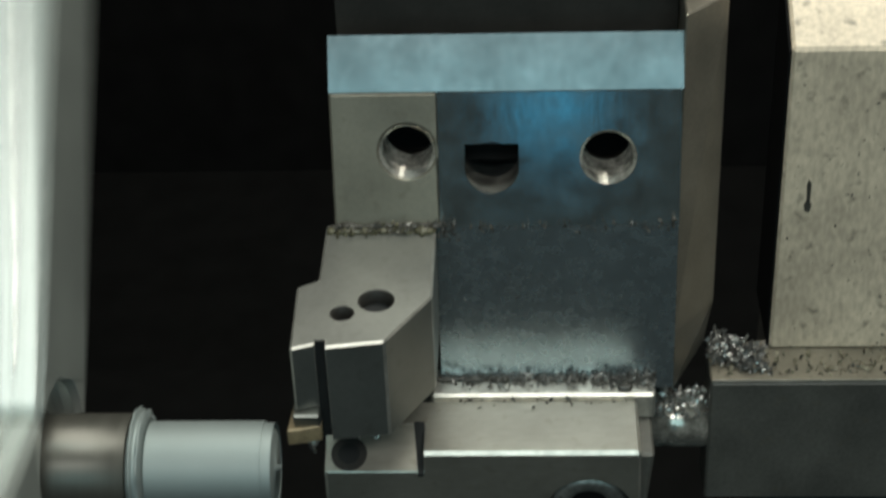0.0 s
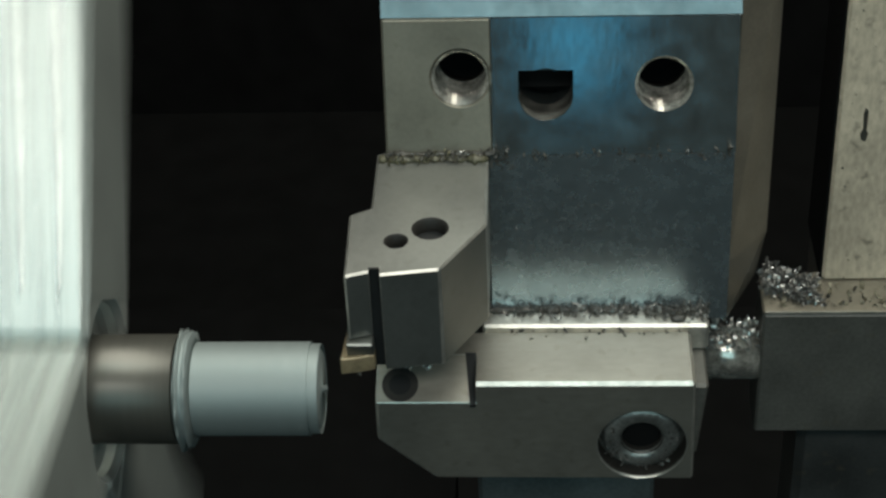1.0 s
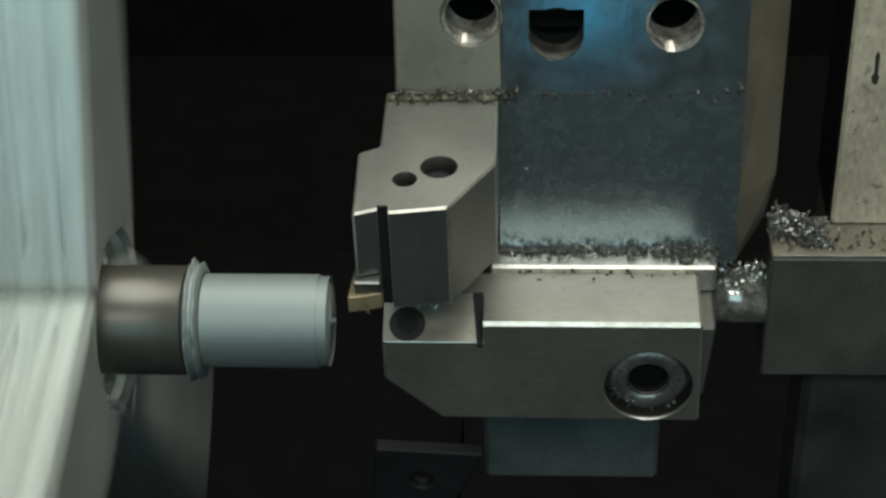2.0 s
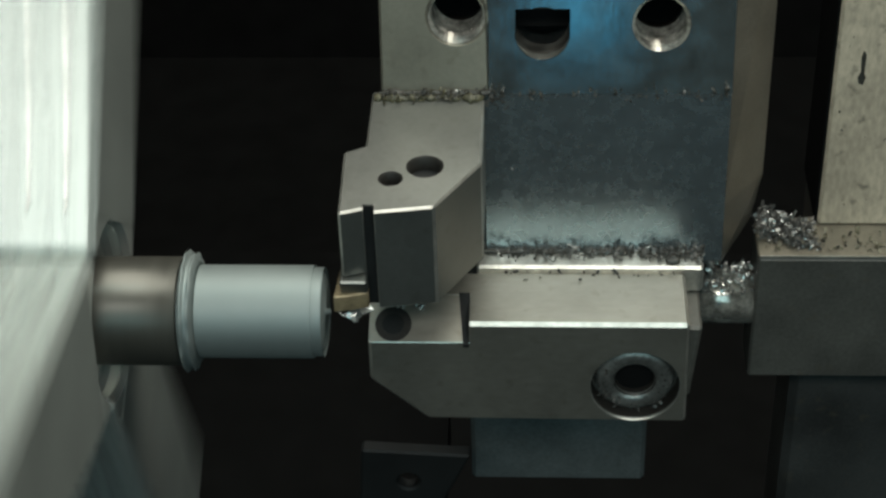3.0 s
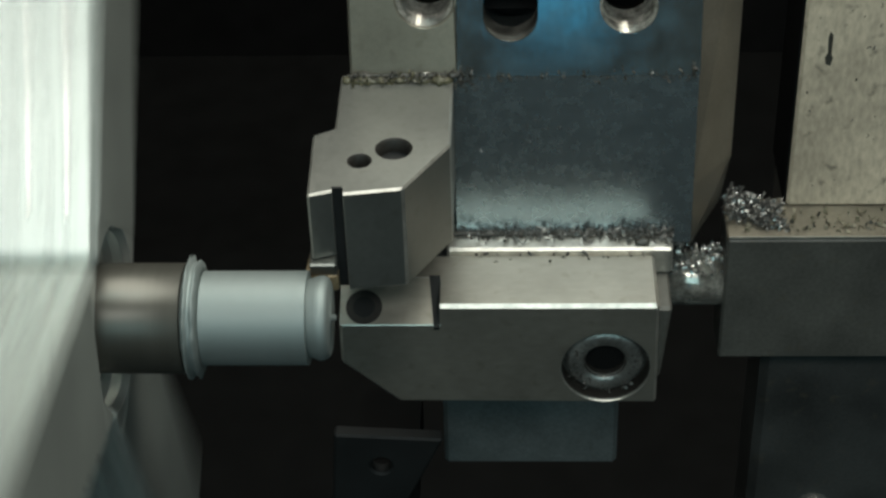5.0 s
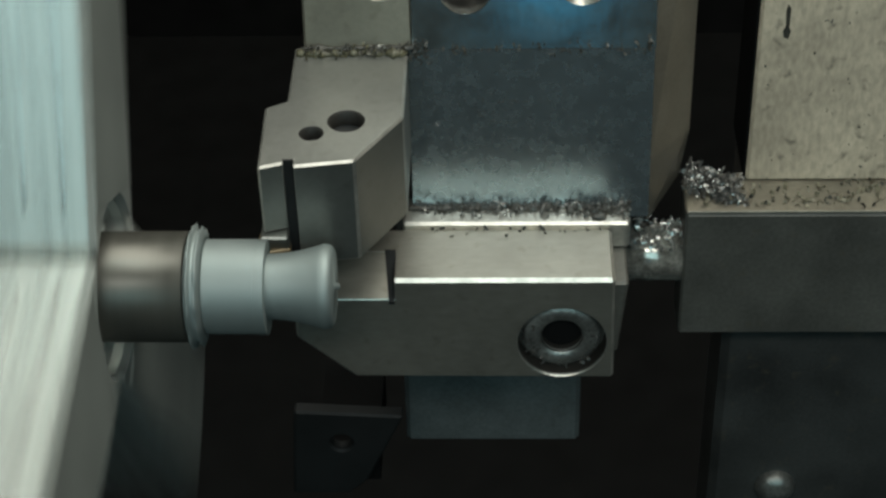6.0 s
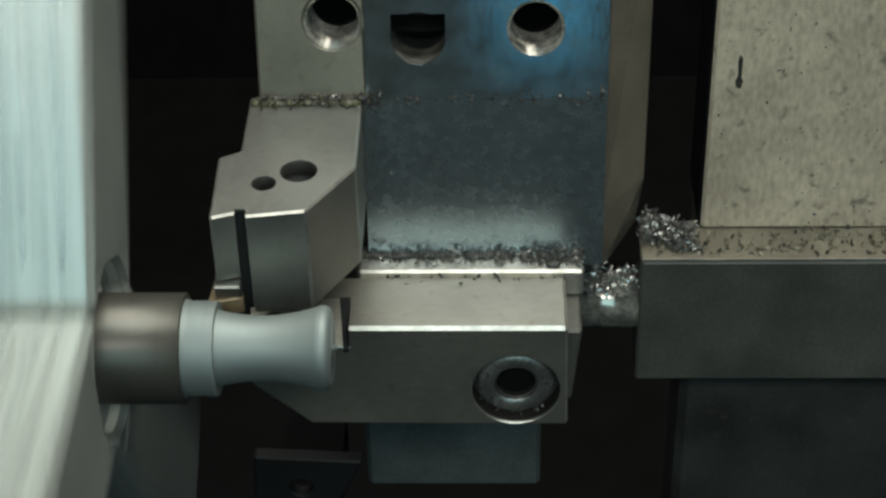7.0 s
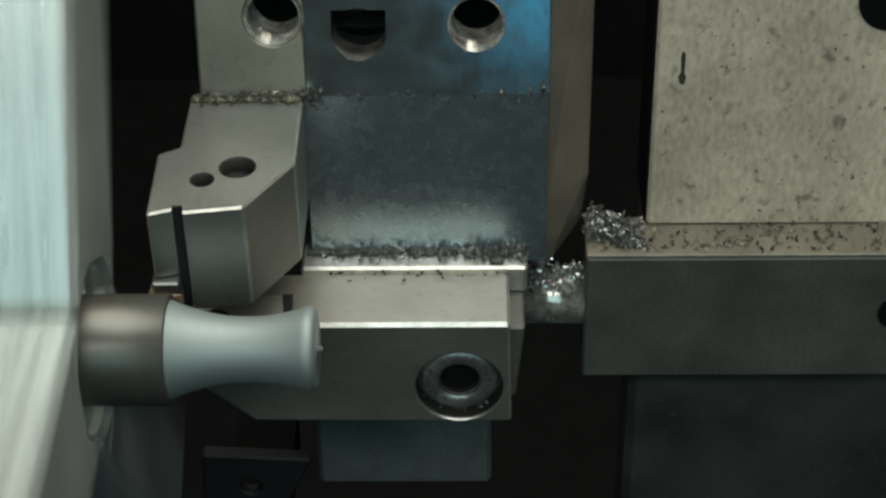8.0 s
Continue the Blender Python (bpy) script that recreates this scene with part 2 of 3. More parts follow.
# ---- enclosure ----
def enclosure():
    w = part("wall_back", box(-600, 900, 620, 640, 0, 2000), WALLM)
    tagged(w, "dark oily sheet metal back wall", "wall", kind="structure")
    w = part("wall_left", box(-620, -600, -900, 640, 0, 2000), WALLM)
    tagged(w, "dark sheet metal side wall of the enclosure", "wall", kind="structure")
    w = part("wall_right", box(900, 920, -900, 640, 0, 2000), WALLM)
    tagged(w, "dark sheet metal side wall of the enclosure", "wall", kind="structure")
    w = part("wall_front", box(-620, 920, -920, -900, 0, 2000), DOOR)
    tagged(w, "blue-grey painted door side of the enclosure", "wall", kind="structure")
    w = part("ceiling", box(-620, 920, -920, 640, 2000, 2020), WALLM)
    tagged(w, "dark sheet metal roof of the enclosure", "ceiling", kind="structure")
    w = part("floor", box(-620, 920, -920, 640, 640, 660), TRAY)
    tagged(w, "black oily chip tray under the machine", "floor", kind="structure")


enclosure()


# ---- chuck and bar: turn about the x axis, origin at the bar's root ----
def headstock():
    h = part("headstock", box(-420, -150, -130, 160, 660, 1150), WALLM, bevel=6)
    tagged(h, "dark headstock casting behind the chuck", "headstock", kind="structure")
    rails = part("bed", box(-300, 800, 70, 400, 660, 700), TRAY, bevel=4)
    tagged(rails, "dark oily machine bed under the carriage", "machine bed", kind="structure")


headstock()


def chuck():
    """Three wide jaws before a round body; one jaw points at the open door."""
    c = thing("lathe_chuck", "bright three-jaw steel chuck spinning on the spindle", "chuck")
    c.location = (0, 0, AXIS_Z)
    part("body", lathe([(-48, 10.4), (-48, 100), (-52, 105), (-148, 105), (-151, 102), (-151, 10.4)], 128), DARK, c, "dark round chuck body", smooth=False)
    w, tip = 15.8, 10.3
    arc = [(tip * math.cos(radians(q)), tip * math.sin(radians(q))) for q in (-58, -30, 0, 30, 58)]
    inner = w / math.tan(radians(60)) + 0.25
    outline = arc + [(inner, w), (96, w), (96, -w), (inner, -w)]
    for k in range(3):
        j = part("jaw", prism(outline, "x", -47.8, 1.3), CHUCK, c, "bright worn steel jaw", bevel=1.2)
        cut(j, rod((-3.0, 0, 0), (6, 0, 0), 15.6, 40))
        # front plate darker than the jaw, so the far jaw looks shaded
        f = part("front_face", prism([(16, -14.4), (95, -14.4), (95, 14.4), (16, 14.4)], "x", 1.25, 1.42), FACE, j, "jaw front, darkened for shade")
        cut(f, rod((-3.0, 0, 0), (6, 0, 0), 15.9, 40))
        # bright ribs added as highlight lines on the spinning jaws
        ribs = [part("edge_glint", box(x, x + 0.7, 17, 95, -w - 0.2, w + 0.2), GLINT, j, "bright rib for the glint of the jaw's edge", bevel=0.1) for x in (-10.6, -4.0)]
        for ob in (j, f, *ribs):
            ob.data.transform(Matrix.Rotation(radians(143.0 + 120.0 * k), 4, "X"))
    return c


CHUCK_OB = chuck()
END = 39.5              # free end of the bar
NECK = 27.4


def waist(x):
    """The radius of the finished profile."""
    d = x - NECK
    return 5.75 + ((d / 13.4) ** 2 * 3.0 if d < 0 else (d / 10.2) ** 2 * 1.75)


def bar():
    b = thing("workpiece", "steel bar, dark raw skin at its root and fresh turned waist", "workpiece")
    b.location = (0, 0, AXIS_Z)
    part("raw_end", lathe([(-28, 0), (-28, 9.8), (13.9, 9.8), (14.1, 9.5), (14.1, 8.8)], 96), RAW, b, "dark unturned bar skin", smooth=True)
    prof = [(14.0, waist(14.0))]
    for k in range(1, 29):
        x = 14.0 + 23.6 * k / 28
        prof.append((x, waist(x)))
    prof += [(38.4, 7.45), (39.0, 7.2), (39.3, 6.8), (END, 6.4), (END, 0.7), (END + 0.9, 0.5), (END + 0.9, 0)]
    part("turned_end", lathe(prof, 96), CUT, b, "freshly turned bright waist", smooth=True)
    return b


BAR = bar()
SHAVINGS = []


def shavings():
    """Rings of metal that the tool still has to take off; each comes away in two halves and drops into the tray."""
    edges = [39.4, 37.6, 35.6, 33.6, 31.6, 29.6, 27.8, 26.0, 24.4, 22.8, 21.2, 19.6, 18.0, 16.4, 14.9]
    for n, (b, a) in enumerate(zip(edges, edges[1:])):
        outer = 8.35 if b < 38 else 8.0
        for half in (0, 1):
            inner = [(a + (b - a) * k / 3, min(waist(a + (b - a) * k / 3) + 0.02, outer - 0.06)) for k in range(4)]
            bm = lathe([(a, outer), (b, outer)] + inner[::-1] + [(a, outer)], 36, 0.5, math.pi * half)
            o = part("shaving", bm, CUT, smooth=False)
            tagged(o, "thin ring of bright turned steel on the bar", "steel shaving", "shavings")
            for p in o.data.polygons:
                p.use_smooth = True
            o.data.set_sharp_from_angle(angle=radians(40))
            SHAVINGS.append((o, a, half, n))
    # burr thrown up against the raw skin
    for half in (0, 1):
        bm = lathe([(14.4, 9.8), (14.6, 10.2), (14.9, 10.9), (15.1, 10.9), (15.3, 10.0), (15.9, 9.7), (16.3, 10.4), (16.5, 10.4), (16.8, 9.2), (17.2, 8.4), (14.4, 8.9)], 40, 0.5, math.pi * half)
        for v in bm.verts:
            r = math.hypot(v.co.y, v.co.z)
            if r > 10:
                k = 1 + 0.09 * noise.noise(Vector((v.co.x * 0.8, v.co.y * 0.5, v.co.z * 0.5)))
                v.co.y *= k
                v.co.z *= k
        o = part("burr", bm, CUT, smooth=True)
        tagged(o, "ragged burr ring raised on the steel bar", "burr", "shavings")
        SHAVINGS.append((o, 19.2, half, 20))


shavings()


# ---- the turret ----
def turret():
    t = riding(thing("tool_turret", "steel tool turret with a polished station face and threaded holes", "tool turret"))
    part("lower_face", prism([(20.5, 24), (24.8, 60), (60, 60), (60, 24)], "x", -39.12, 6.75), PLATE_LOW, t, "rubbed lower face")
    up = [(24.9, 60.1), (31.0, 86.0), (60, 86.0), (60, 60.1)]
    face = part("upper_face", prism(up, "x", -38.4, 6.9), PLATE, t, "polished face with threaded holes", bevel=0.1)
    # separate panel added where the one face only reflects differently
    left = part("side_face", prism(up, "x", -58.5, -38.5), MATT, t, "duller left part of the face, with a threaded hole", bevel=0.4)
    n = Vector((0, -25.9, 6.1)).normalized()
    for ob, (hx, hz, hr) in ((left, (-44.2, 74.9, 5.4)), (face, (-6.6, 73.4, 5.4)), (face, (-28.4, 71.6, 5.1))):
        mid = Vector((hx, 24.9 + (hz - 60) * 6.1 / 25.9, hz))
        cut(ob, rod(mid + n * 5, mid - n * 22, hr, 40))
        if hr < 5.3:
            side, rise = Vector((1, 0, 0)), n.cross(Vector((1, 0, 0)))
            rise = rise if rise.z > 0 else -rise
            cut(ob, hull([mid + side * sx * 5.05 + rise * up_ + n * dn for sx in (-1, 1) for up_ in (0.2, 4.7) for dn in (4, -20)]))
            # slot: black back and dark roof painted as shade, floor painted as lit
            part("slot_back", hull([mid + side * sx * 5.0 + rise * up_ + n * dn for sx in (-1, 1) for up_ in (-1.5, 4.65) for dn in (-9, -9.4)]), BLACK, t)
            part("slot_wall", hull([mid + side * sx * 4.9 + rise * up_ + n * dn for sx in (-1, 1) for up_ in (4.5, 4.66) for dn in (-0.6, -9)]), DEEP_SHADE, t, "dark strip for the shaded roof of the slot")
            part("slot_floor", lining(mid, n, hr - 0.05, 3.3, 6.1, 0.3, 8.8), THREAD, t, "bright lining for the lit floor of the slot")
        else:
            # bright crests over a dark lining: lit and shaded thread set by colour
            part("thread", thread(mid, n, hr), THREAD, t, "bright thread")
            part("thread_root", lining(mid, n, hr - 0.03, 0, 6.2832, 0.4, 16.4, 40), SHADE_OIL, t, "dark lining for the shaded root of the thread", smooth=True)
        # black disc for the unlit depth of the hole
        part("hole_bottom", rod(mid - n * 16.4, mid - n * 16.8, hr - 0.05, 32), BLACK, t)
    part("bevel_face", prism([(31.1, 86.2), (36.5, 95.3), (44, 86.2)], "x", -58.5, 7.2), BEVELM, t, "bright bevel above the face")
    part("recess", box(-58, 7.0, 48, 70, 86.2, 108), SHADE_OIL, t, "dark recess above the bevel")
    part("upper_body", box(-58.5, 12, 44, 60, 108.2, 125), STEEL, t, bevel=0.6)
    part("flank", hull([(6.9, 26.2, 18), (6.8, 25.0, 34), (7.3, 34, 100), (14.6, 42, 18), (15.5, 36, 34), (15.8, 42, 100),
                        (7.1, 60, 18), (7.3, 60, 100), (14.6, 60, 18), (15.5, 60, 34), (15.8, 60, 100)]), FLANK, t, "brown-grey flank of the turret", bevel=0.3)
    part("core", box(-36, -8, 60.2, 100, -58, 120), WALLM, t)
    part("ledge", box(-41, 3.0, 15.6, 24, 20, 26.2), EDGE, t, "bright ledge under the face", bevel=0.5)
    part("clamp_block", hull([(-41, 4, 3), (0.6, 4, 3), (-41, 5, 20), (2.4, 5, 20), (-41, 46, 3), (0.6, 46, 3), (-41, 46, 20), (2.4, 46, 20)]), DARK, t, "dark block behind the holder", bevel=0.5)
    part("lower_block", box(-44.5, -3.9, 47, 60, -64, 19), SLATE, t, "dark bluish lower station", bevel=1.0)
    return t


def hull(points):
    bm = bmesh.new()
    bmesh.ops.convex_hull(bm, input=[bm.verts.new(p) for p in points])
    bmesh.ops.dissolve_limit(bm, angle_limit=0.02, verts=bm.verts, edges=bm.edges)
    return bm


def lining(mid, n, r, a0, a1, d0, d1, steps=24):
    """A strip of a hole's wall between two angles and two depths."""
    bm = bmesh.new()
    side = Vector((1, 0, 0))
    rise = Vector((0, -n.z, n.y)) * (-1 if n.y < 0 else 1)
    rise = rise if rise.z > 0 else -rise
    rows = [[bm.verts.new(mid + (side * math.cos(a0 + (a1 - a0) * k / steps) + rise * math.sin(a0 + (a1 - a0) * k / steps)) * r - n * d) for k in range(steps + 1)] for d in (d0, d1)]
    for k in range(steps):
        bm.faces.new((rows[0][k], rows[0][k + 1], rows[1][k + 1], rows[1][k]))
    return bm


def thread(mid, n, r):
    """Crests of a screw thread inside a hole, packed at its mouth to look lit."""
    bm = bmesh.new()
    q = n.to_track_quat("Z", "Y").to_matrix()
    steps = 36
    for d in (0.5, 1.25, 2.0, 3.4, 4.9, 6.4, 7.9, 9.4, 10.9, 12.4):
        rows = [[bm.verts.new(mid + q @ Vector((rad * math.cos(6.2832 * i / steps), rad * math.sin(6.2832 * i / steps), -e))) for i in range(steps)]
                for rad, e in ((r - 0.04, d - 0.42), (r - 0.55, d), (r - 0.04, d + 0.42))]
        for a, b in zip(rows, rows[1:]):
            for i in range(steps):
                bm.faces.new((a[i], a[(i + 1) % steps], b[(i + 1) % steps], b[i]))
    return bm


TURRET = turret()


def lathe_z(x, y, profile, steps=40):
    """A ring about an upright line at (x, y), from (radius, z) pairs."""
    bm = bmesh.new()
    rings = [[bm.verts.new((x + r * math.cos(6.28319 * k / steps), y + r * math.sin(6.28319 * k / steps), z)) for k in range(steps)] for r, z in profile]
    for a, b in zip(rings, rings[1:]):
        for k in range(steps):
            bm.faces.new((a[k], a[(k + 1) % steps], b[(k + 1) % steps], b[k]))
    return bm


def cutting_tool():
    t = riding(thing("cutting_tool", "grey nickel-plated turning tool with two holes", "turning tool"))
    body = part("shank", prism([(-39.2, 26), (-39.1, 3.0), (-47.0, -10.0), (-57.4, -11.5), (-57.5, -9.6), (-59.3, -9.5), (-59.4, -10.6), (-63.6, -12.0), (-64.0, 6.3), (-60.2, 8.4), (-60.2, 26)], "z", 38.2, 60), TOOL, t, bevel=0.4, clamp=False)
    cut(body, prism([(-70, -20), (-58.5, -20), (-58.5, -8.8), (-61.0, -8.8), (-61.0, 9.0), (-70, 9.0)], "z", 30, 45.6))
    # dark strip fills the groove in place of its shade
    part("groove", box(-59.5, -57.6, -9.95, -9.45, 38.3, 60.02), DEEP_SHADE, t, "dark strip for the shade in the groove")
    cut(body, rod((-49.2, 1.9, 70), (-49.2, 1.9, 56.8), 3.0))
    cut(body, rod((-55.1, -1.8, 70), (-55.1, -1.8, 57.0), 1.85))
    worn(body, lambda p: -60.0 < p.x < -57.0 and p.y < -9.0)
    # dark discs and walls give the shallow holes the shade of deep ones
    part("big_bore", rod((-49.2, 1.9, 56.9), (-49.2, 1.9, 57.2), 2.95), DEEP_SHADE, t, "dark disc for the shaded depth of the hole")
    part("small_bore", rod((-55.1, -1.8, 57.1), (-55.1, -1.8, 57.4), 1.8), DEEP_SHADE, t, "dark disc for the small hole's shaded depth")
    part("big_bore_wall", lathe_z(-49.2, 1.9, [(3.36, 60.02), (2.97, 59.66), (2.95, 57.2)]), SHADE_OIL, t, "wall of the hole, darkened for shade", smooth=True)
    part("small_bore_wall", lathe_z(-55.1, -1.8, [(2.21, 60.02), (1.82, 59.66), (1.8, 57.4)]), SHADE_OIL, t, "wall of the hole, darkened for shade", smooth=True)
    part("neck", prism([(-12.9, 45.4), (-12.9, 44.8), (-11.6, 41.5), (-4, 38.6), (-4, 45.4)], "x", -64.2, -59.3), TOOL, t, "ground clamp nose", bevel=0.3)
    part("insert", prism([(-59.2, -11.8), (-62, -12.6), (-65.4, -13.2), (-64.8, -5), (-59.4, -5)], "z", 38.6, 42.2), CARBIDE, t, "worn gold-coated carbide insert", bevel=0.25)
    return t


cutting_tool()


def lower_tool():
    t = riding(thing("parting_tool", "dark tool block on the next turret station", "turning tool"))
    # the shadow this block stands in is put into its near-black colour
    b = part("shank", prism([(-68.2, -38.0), (-43.8, -39.5), (-52.6, -59.5), (-57, -64), (-70, -64)], "y", 30, 33.5), DEEP_SHADE, t, bevel=0.5)
    cut(b, rod((-58, 20, -47.7), (-58, 40, -47.7), 2.4))
    part("arm", box(-64, -50, 33.7, 60, -63, -52), BLACK, t)
    return t


lower_tool()


def lathe_y(x, z, profile, steps=48):
    """A ring about a line along y at (x, z), from (radius, y) pairs."""
    bm = bmesh.new()
    rings = [[bm.verts.new((x + r * math.cos(6.28319 * k / steps), y, z + r * math.sin(6.28319 * k / steps))) for k in range(steps)] for r, y in profile]
    for a, b in zip(rings, rings[1:]):
        for k in range(steps):
            bm.faces.new((a[k], a[(k + 1) % steps], b[(k + 1) % steps], b[k]))
    return bm


def holder():
    h = riding(thing("tool_holder", "square ground steel tool holder with a socket screw", "tool holder"))
    body = part("body", prism([(-61.4, 10.5), (-50.5, 0.3), (-0.2, 0.0), (-0.6, 25), (-61.2, 25)], "y", 0, 15.5), HOLDER, h, bevel=0.6)
    cut(body, prism([(-1, 19.6), (9.2, 25.4), (9.2, 30), (-1, 30)], "x", -70, -42.0))
    cut(body, rod((-10.3, -5, 9.2), (-10.3, 9, 9.2), 8.6, 48))
    part("screw", lathe_y(-10.3, 9.2, [(3.8, 4.2), (3.8, 2.4), (4.3, 1.7), (5.5, 1.4), (6.8, 1.6), (7.5, 2.3), (7.6, 9)]), SCREW, h, "dark socket head screw", smooth=True)
    part("bore_wall", lathe_y(-10.3, 9.2, [(8.55, 0.35), (8.5, 8.9), (7.0, 8.9)]), SHADE_OIL, h, "dark wall of the counterbore", smooth=True)
    # shallow socket: its shaded depth is painted with a dark wall and black disc
    part("socket_wall", lathe_y(-10.3, 9.2, [(4.1, 1.9), (3.75, 2.6), (3.7, 4.0)]), SHADE_OIL, h, "black socket", smooth=True)
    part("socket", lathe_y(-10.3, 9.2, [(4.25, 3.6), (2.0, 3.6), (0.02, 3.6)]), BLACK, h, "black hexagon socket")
    part("counterbore", lathe_y(-10.3, 9.2, [(8.9, -0.03), (8.75, 0.1), (8.5, 0.5)]), SCREW, h, "worn rim of the counterbore", smooth=True)
    # dark sliver added for the notch's dark inner wall, which is out of sight
    part("notch_shade", hull([(x, y, 19.6 + (y + 1) * 5.8 / 10.2 + dz) for x, y in ((-42.1, -0.4), (-43.2, -0.4), (-42.1, 8.8), (-44.2, 8.8)) for dz in (-0.6, 0.05)]),
         DEEP_SHADE, h, "dark sliver for the notch's shaded wall")
    up = Vector((0, -5.8, 10.2)).normalized()
    seat = Vector((-56.6, 3.2, 19.6 + 4.2 * 5.8 / 10.2))
    worn(body, lambda p: (p.x < -41.8 and p.z > 18) or math.hypot(p.x + 10.3, p.z - 9.2) < 8.8)
    part("oil_ring", rod(seat - up * 0.6, seat + up * 0.05, 3.5, 32), SHADE_OIL, h, "dark oily ring round the hole")
    # black disc paints the dark depth of a hole
    part("seat_hole_disc", rod(seat - up * 0.5, seat + up * 0.12, 2.1, 24), DEEP_SHADE, h, "black disc for a hole in the notch")
    return h


holder()


def dome(p, r, steps=24):
    """A low dome that looks along -y."""
    x, y, z = p
    return lathe_y(x, z, [(r, y), (r * 0.95, y - r * 0.25), (r * 0.75, y - r * 0.5), (r * 0.4, y - r * 0.65), (0.01, y - r * 0.7)], steps)


def housing():
    h = riding(thing("turret_housing", "grey painted turret housing with chips along its ledge", "machine housing"))
    corner = [(15.4, 30), (140, 30), (140, 60), (28.5, 60), (28.5, 43.5), (15.4, 41.5)]
    part("front_block", prism(corner, "z", -15, 16.9), DARK, h, "dark front block", bevel=0.5)
    part("ledge_top", prism(corner, "z", 17.0, 17.8), LEDGE, h, "brown oily ledge with a bright edge", bevel=0.3)
    # thin bright strip painted as the highlight along the ledge
    part("ledge_edge", box(15.6, 140, 29.72, 29.98, 17.35, 17.85), EDGE, h, "bright strip for the glint on the ledge's edge")
    part("wall", prism([(40, 17.9), (42, 88), (60, 98), (60, 17.9)], "x", 28.2, 140), HOUSING, h, "mottled grey upright plate", bevel=0.6)
    # black sheet added over the plate's left side to keep it in shade
    part("side_shade", prism([(40.8, 18.0), (42.8, 87.0), (60, 96), (60, 18.0)], "x", 27.7, 28.15), BLACK, h, "black sheet for the shaded side of the plate")
    part("lower_wall", box(26.5, 140, 40, 60, -261, -15.2), UNDER, h, "dark lower plate", bevel=1.8)
    part("bolt", dome((41.9, 40, -71.2), 4.8), SCREW, h, "bright domed bolt head", smooth=True)
    # black disc paints the dark inside of a hole
    part("block_hole_disc", rod((80.2, 29.6, 2.5), (80.2, 31, 2.5), 4.2), BLACK, h, "black disc for a hole in the block")
    # black disc for a dark round spot high on the plate
    part("upper_dark_disc", rod((72.5, 40.9, 70), (72.5, 44, 70), 6.5), BLACK, h, "black round spot on the plate")
    part("shaft", rod((2, 36, 2.5), (15.4, 36, 2.5), 6.0), THREAD, h, "bright steel shaft", smooth=True)
    return h


housing()


# ---- swarf ----
def flake(bm, at, size, rng):
    """One curled chip."""
    m = Matrix.Translation(at) @ Euler([rng.uniform(0, 6.28) for _ in range(3)]).to_matrix().to_4x4()
    rad, wide, sweep = size * rng.uniform(0.35, 0.8), size * rng.uniform(0.2, 0.6), rng.uniform(0.8, 3.2)
    prev = None
    for k in range(5):
        a = sweep * (k / 4 - 0.5)
        w = wide * rng.uniform(0.6, 1.1)
        p = m @ Vector((rad * math.sin(a), -w / 2, rad * (1 - math.cos(a))))
        q = m @ Vector((rad * math.sin(a) + rng.uniform(-0.1, 0.1) * size, w / 2, rad * (1 - math.cos(a))))
        cur = bm.verts.new(p), bm.verts.new(q)
        if prev:
            bm.faces.new((prev[0], prev[1], cur[1], cur[0]))
        prev = cur


def pile(name, label, count, place, size, material, seed):
    rng = random.Random(seed)
    bm = bmesh.new()
    for _ in range(count):
        flake(bm, place(rng), rng.uniform(*size), rng)
    o = riding(part(name, bm, material))
    mod = o.modifiers.new("thickness", "SOLIDIFY")
    mod.thickness = 0.12 * MM
    return tagged(o, label, "steel swarf", kind="stuff")


def on_ledge(r):
    x = 3 - 42 * r.random() ** 1.5
    return Vector((x, 20.2 - abs(r.gauss(0, 1.3)), 26.5 + max(0, r.gauss(0.4, 0.7))))


def on_seam(r):
    x = r.uniform(-59, -39) if r.random() < 0.72 else r.uniform(-39, 6)
    return Vector((x, 24.3 - abs(r.gauss(0, 0.8 if x < -39 else 0.2)), 60.4 + (abs(r.gauss(0, 0.5)) if x < -39 else r.gauss(0, 0.7))))


def on_housing(r):
    return Vector((r.uniform(17, 100), r.uniform(31, 39.8), 18.0 + abs(r.gauss(0, 0.25))))


def heap(r):
    x = 16 + 11 * r.random()
    d = (x - 16) / 11
    return Vector((x + r.gauss(0, 0.5), r.uniform(31.5 + 2.4 * (1 - d), 40.5 + 0.8 * (1 - d)), 18.1 + r.random() * (3.4 * (1 - d) + 0.8)))


def on_shaft(r):
    a = r.uniform(0.7, 1.9)
    return Vector((r.uniform(3, 15), 36 - 6.2 * math.cos(a), 2.5 + 6.2 * math.sin(a) + abs(r.gauss(0, 1.0))))


def under(r):
    return Vector((r.uniform(-39, 1), 15.5 - abs(r.gauss(0, 1.2)), 25.15))


pile("ledge_swarf", "grey curled chips lying along the bright ledge", 150, on_ledge, (0.5, 1.7), CHIP, 3)
pile("ledge_dirt", "dark oily crumbs between ledge and turret face", 320, on_ledge, (0.3, 1.0), GRIME, 4)
def behind_tool(r):
    return Vector((r.uniform(-59.5, -39.3), 24.4 - abs(r.gauss(0, 1.2)), 60.3 + abs(r.gauss(0, 0.4))))


pile("seam_swarf", "fine chips caught in the seam of the turret face", 26, on_seam, (0.3, 0.9), CHIP, 5)
pile("seam_sludge", "olive sludge crumbs caked behind the turning tool", 70, behind_tool, (0.5, 1.7), MUD, 6)
pile("seam_dirt", "dark crumbs in the seam of the turret face", 200, on_seam, (0.3, 1.2), GRIME, 16)
pile("housing_swarf", "scattered chips on the housing ledge", 170, on_housing, (0.8, 2.4), SLUDGE, 7)
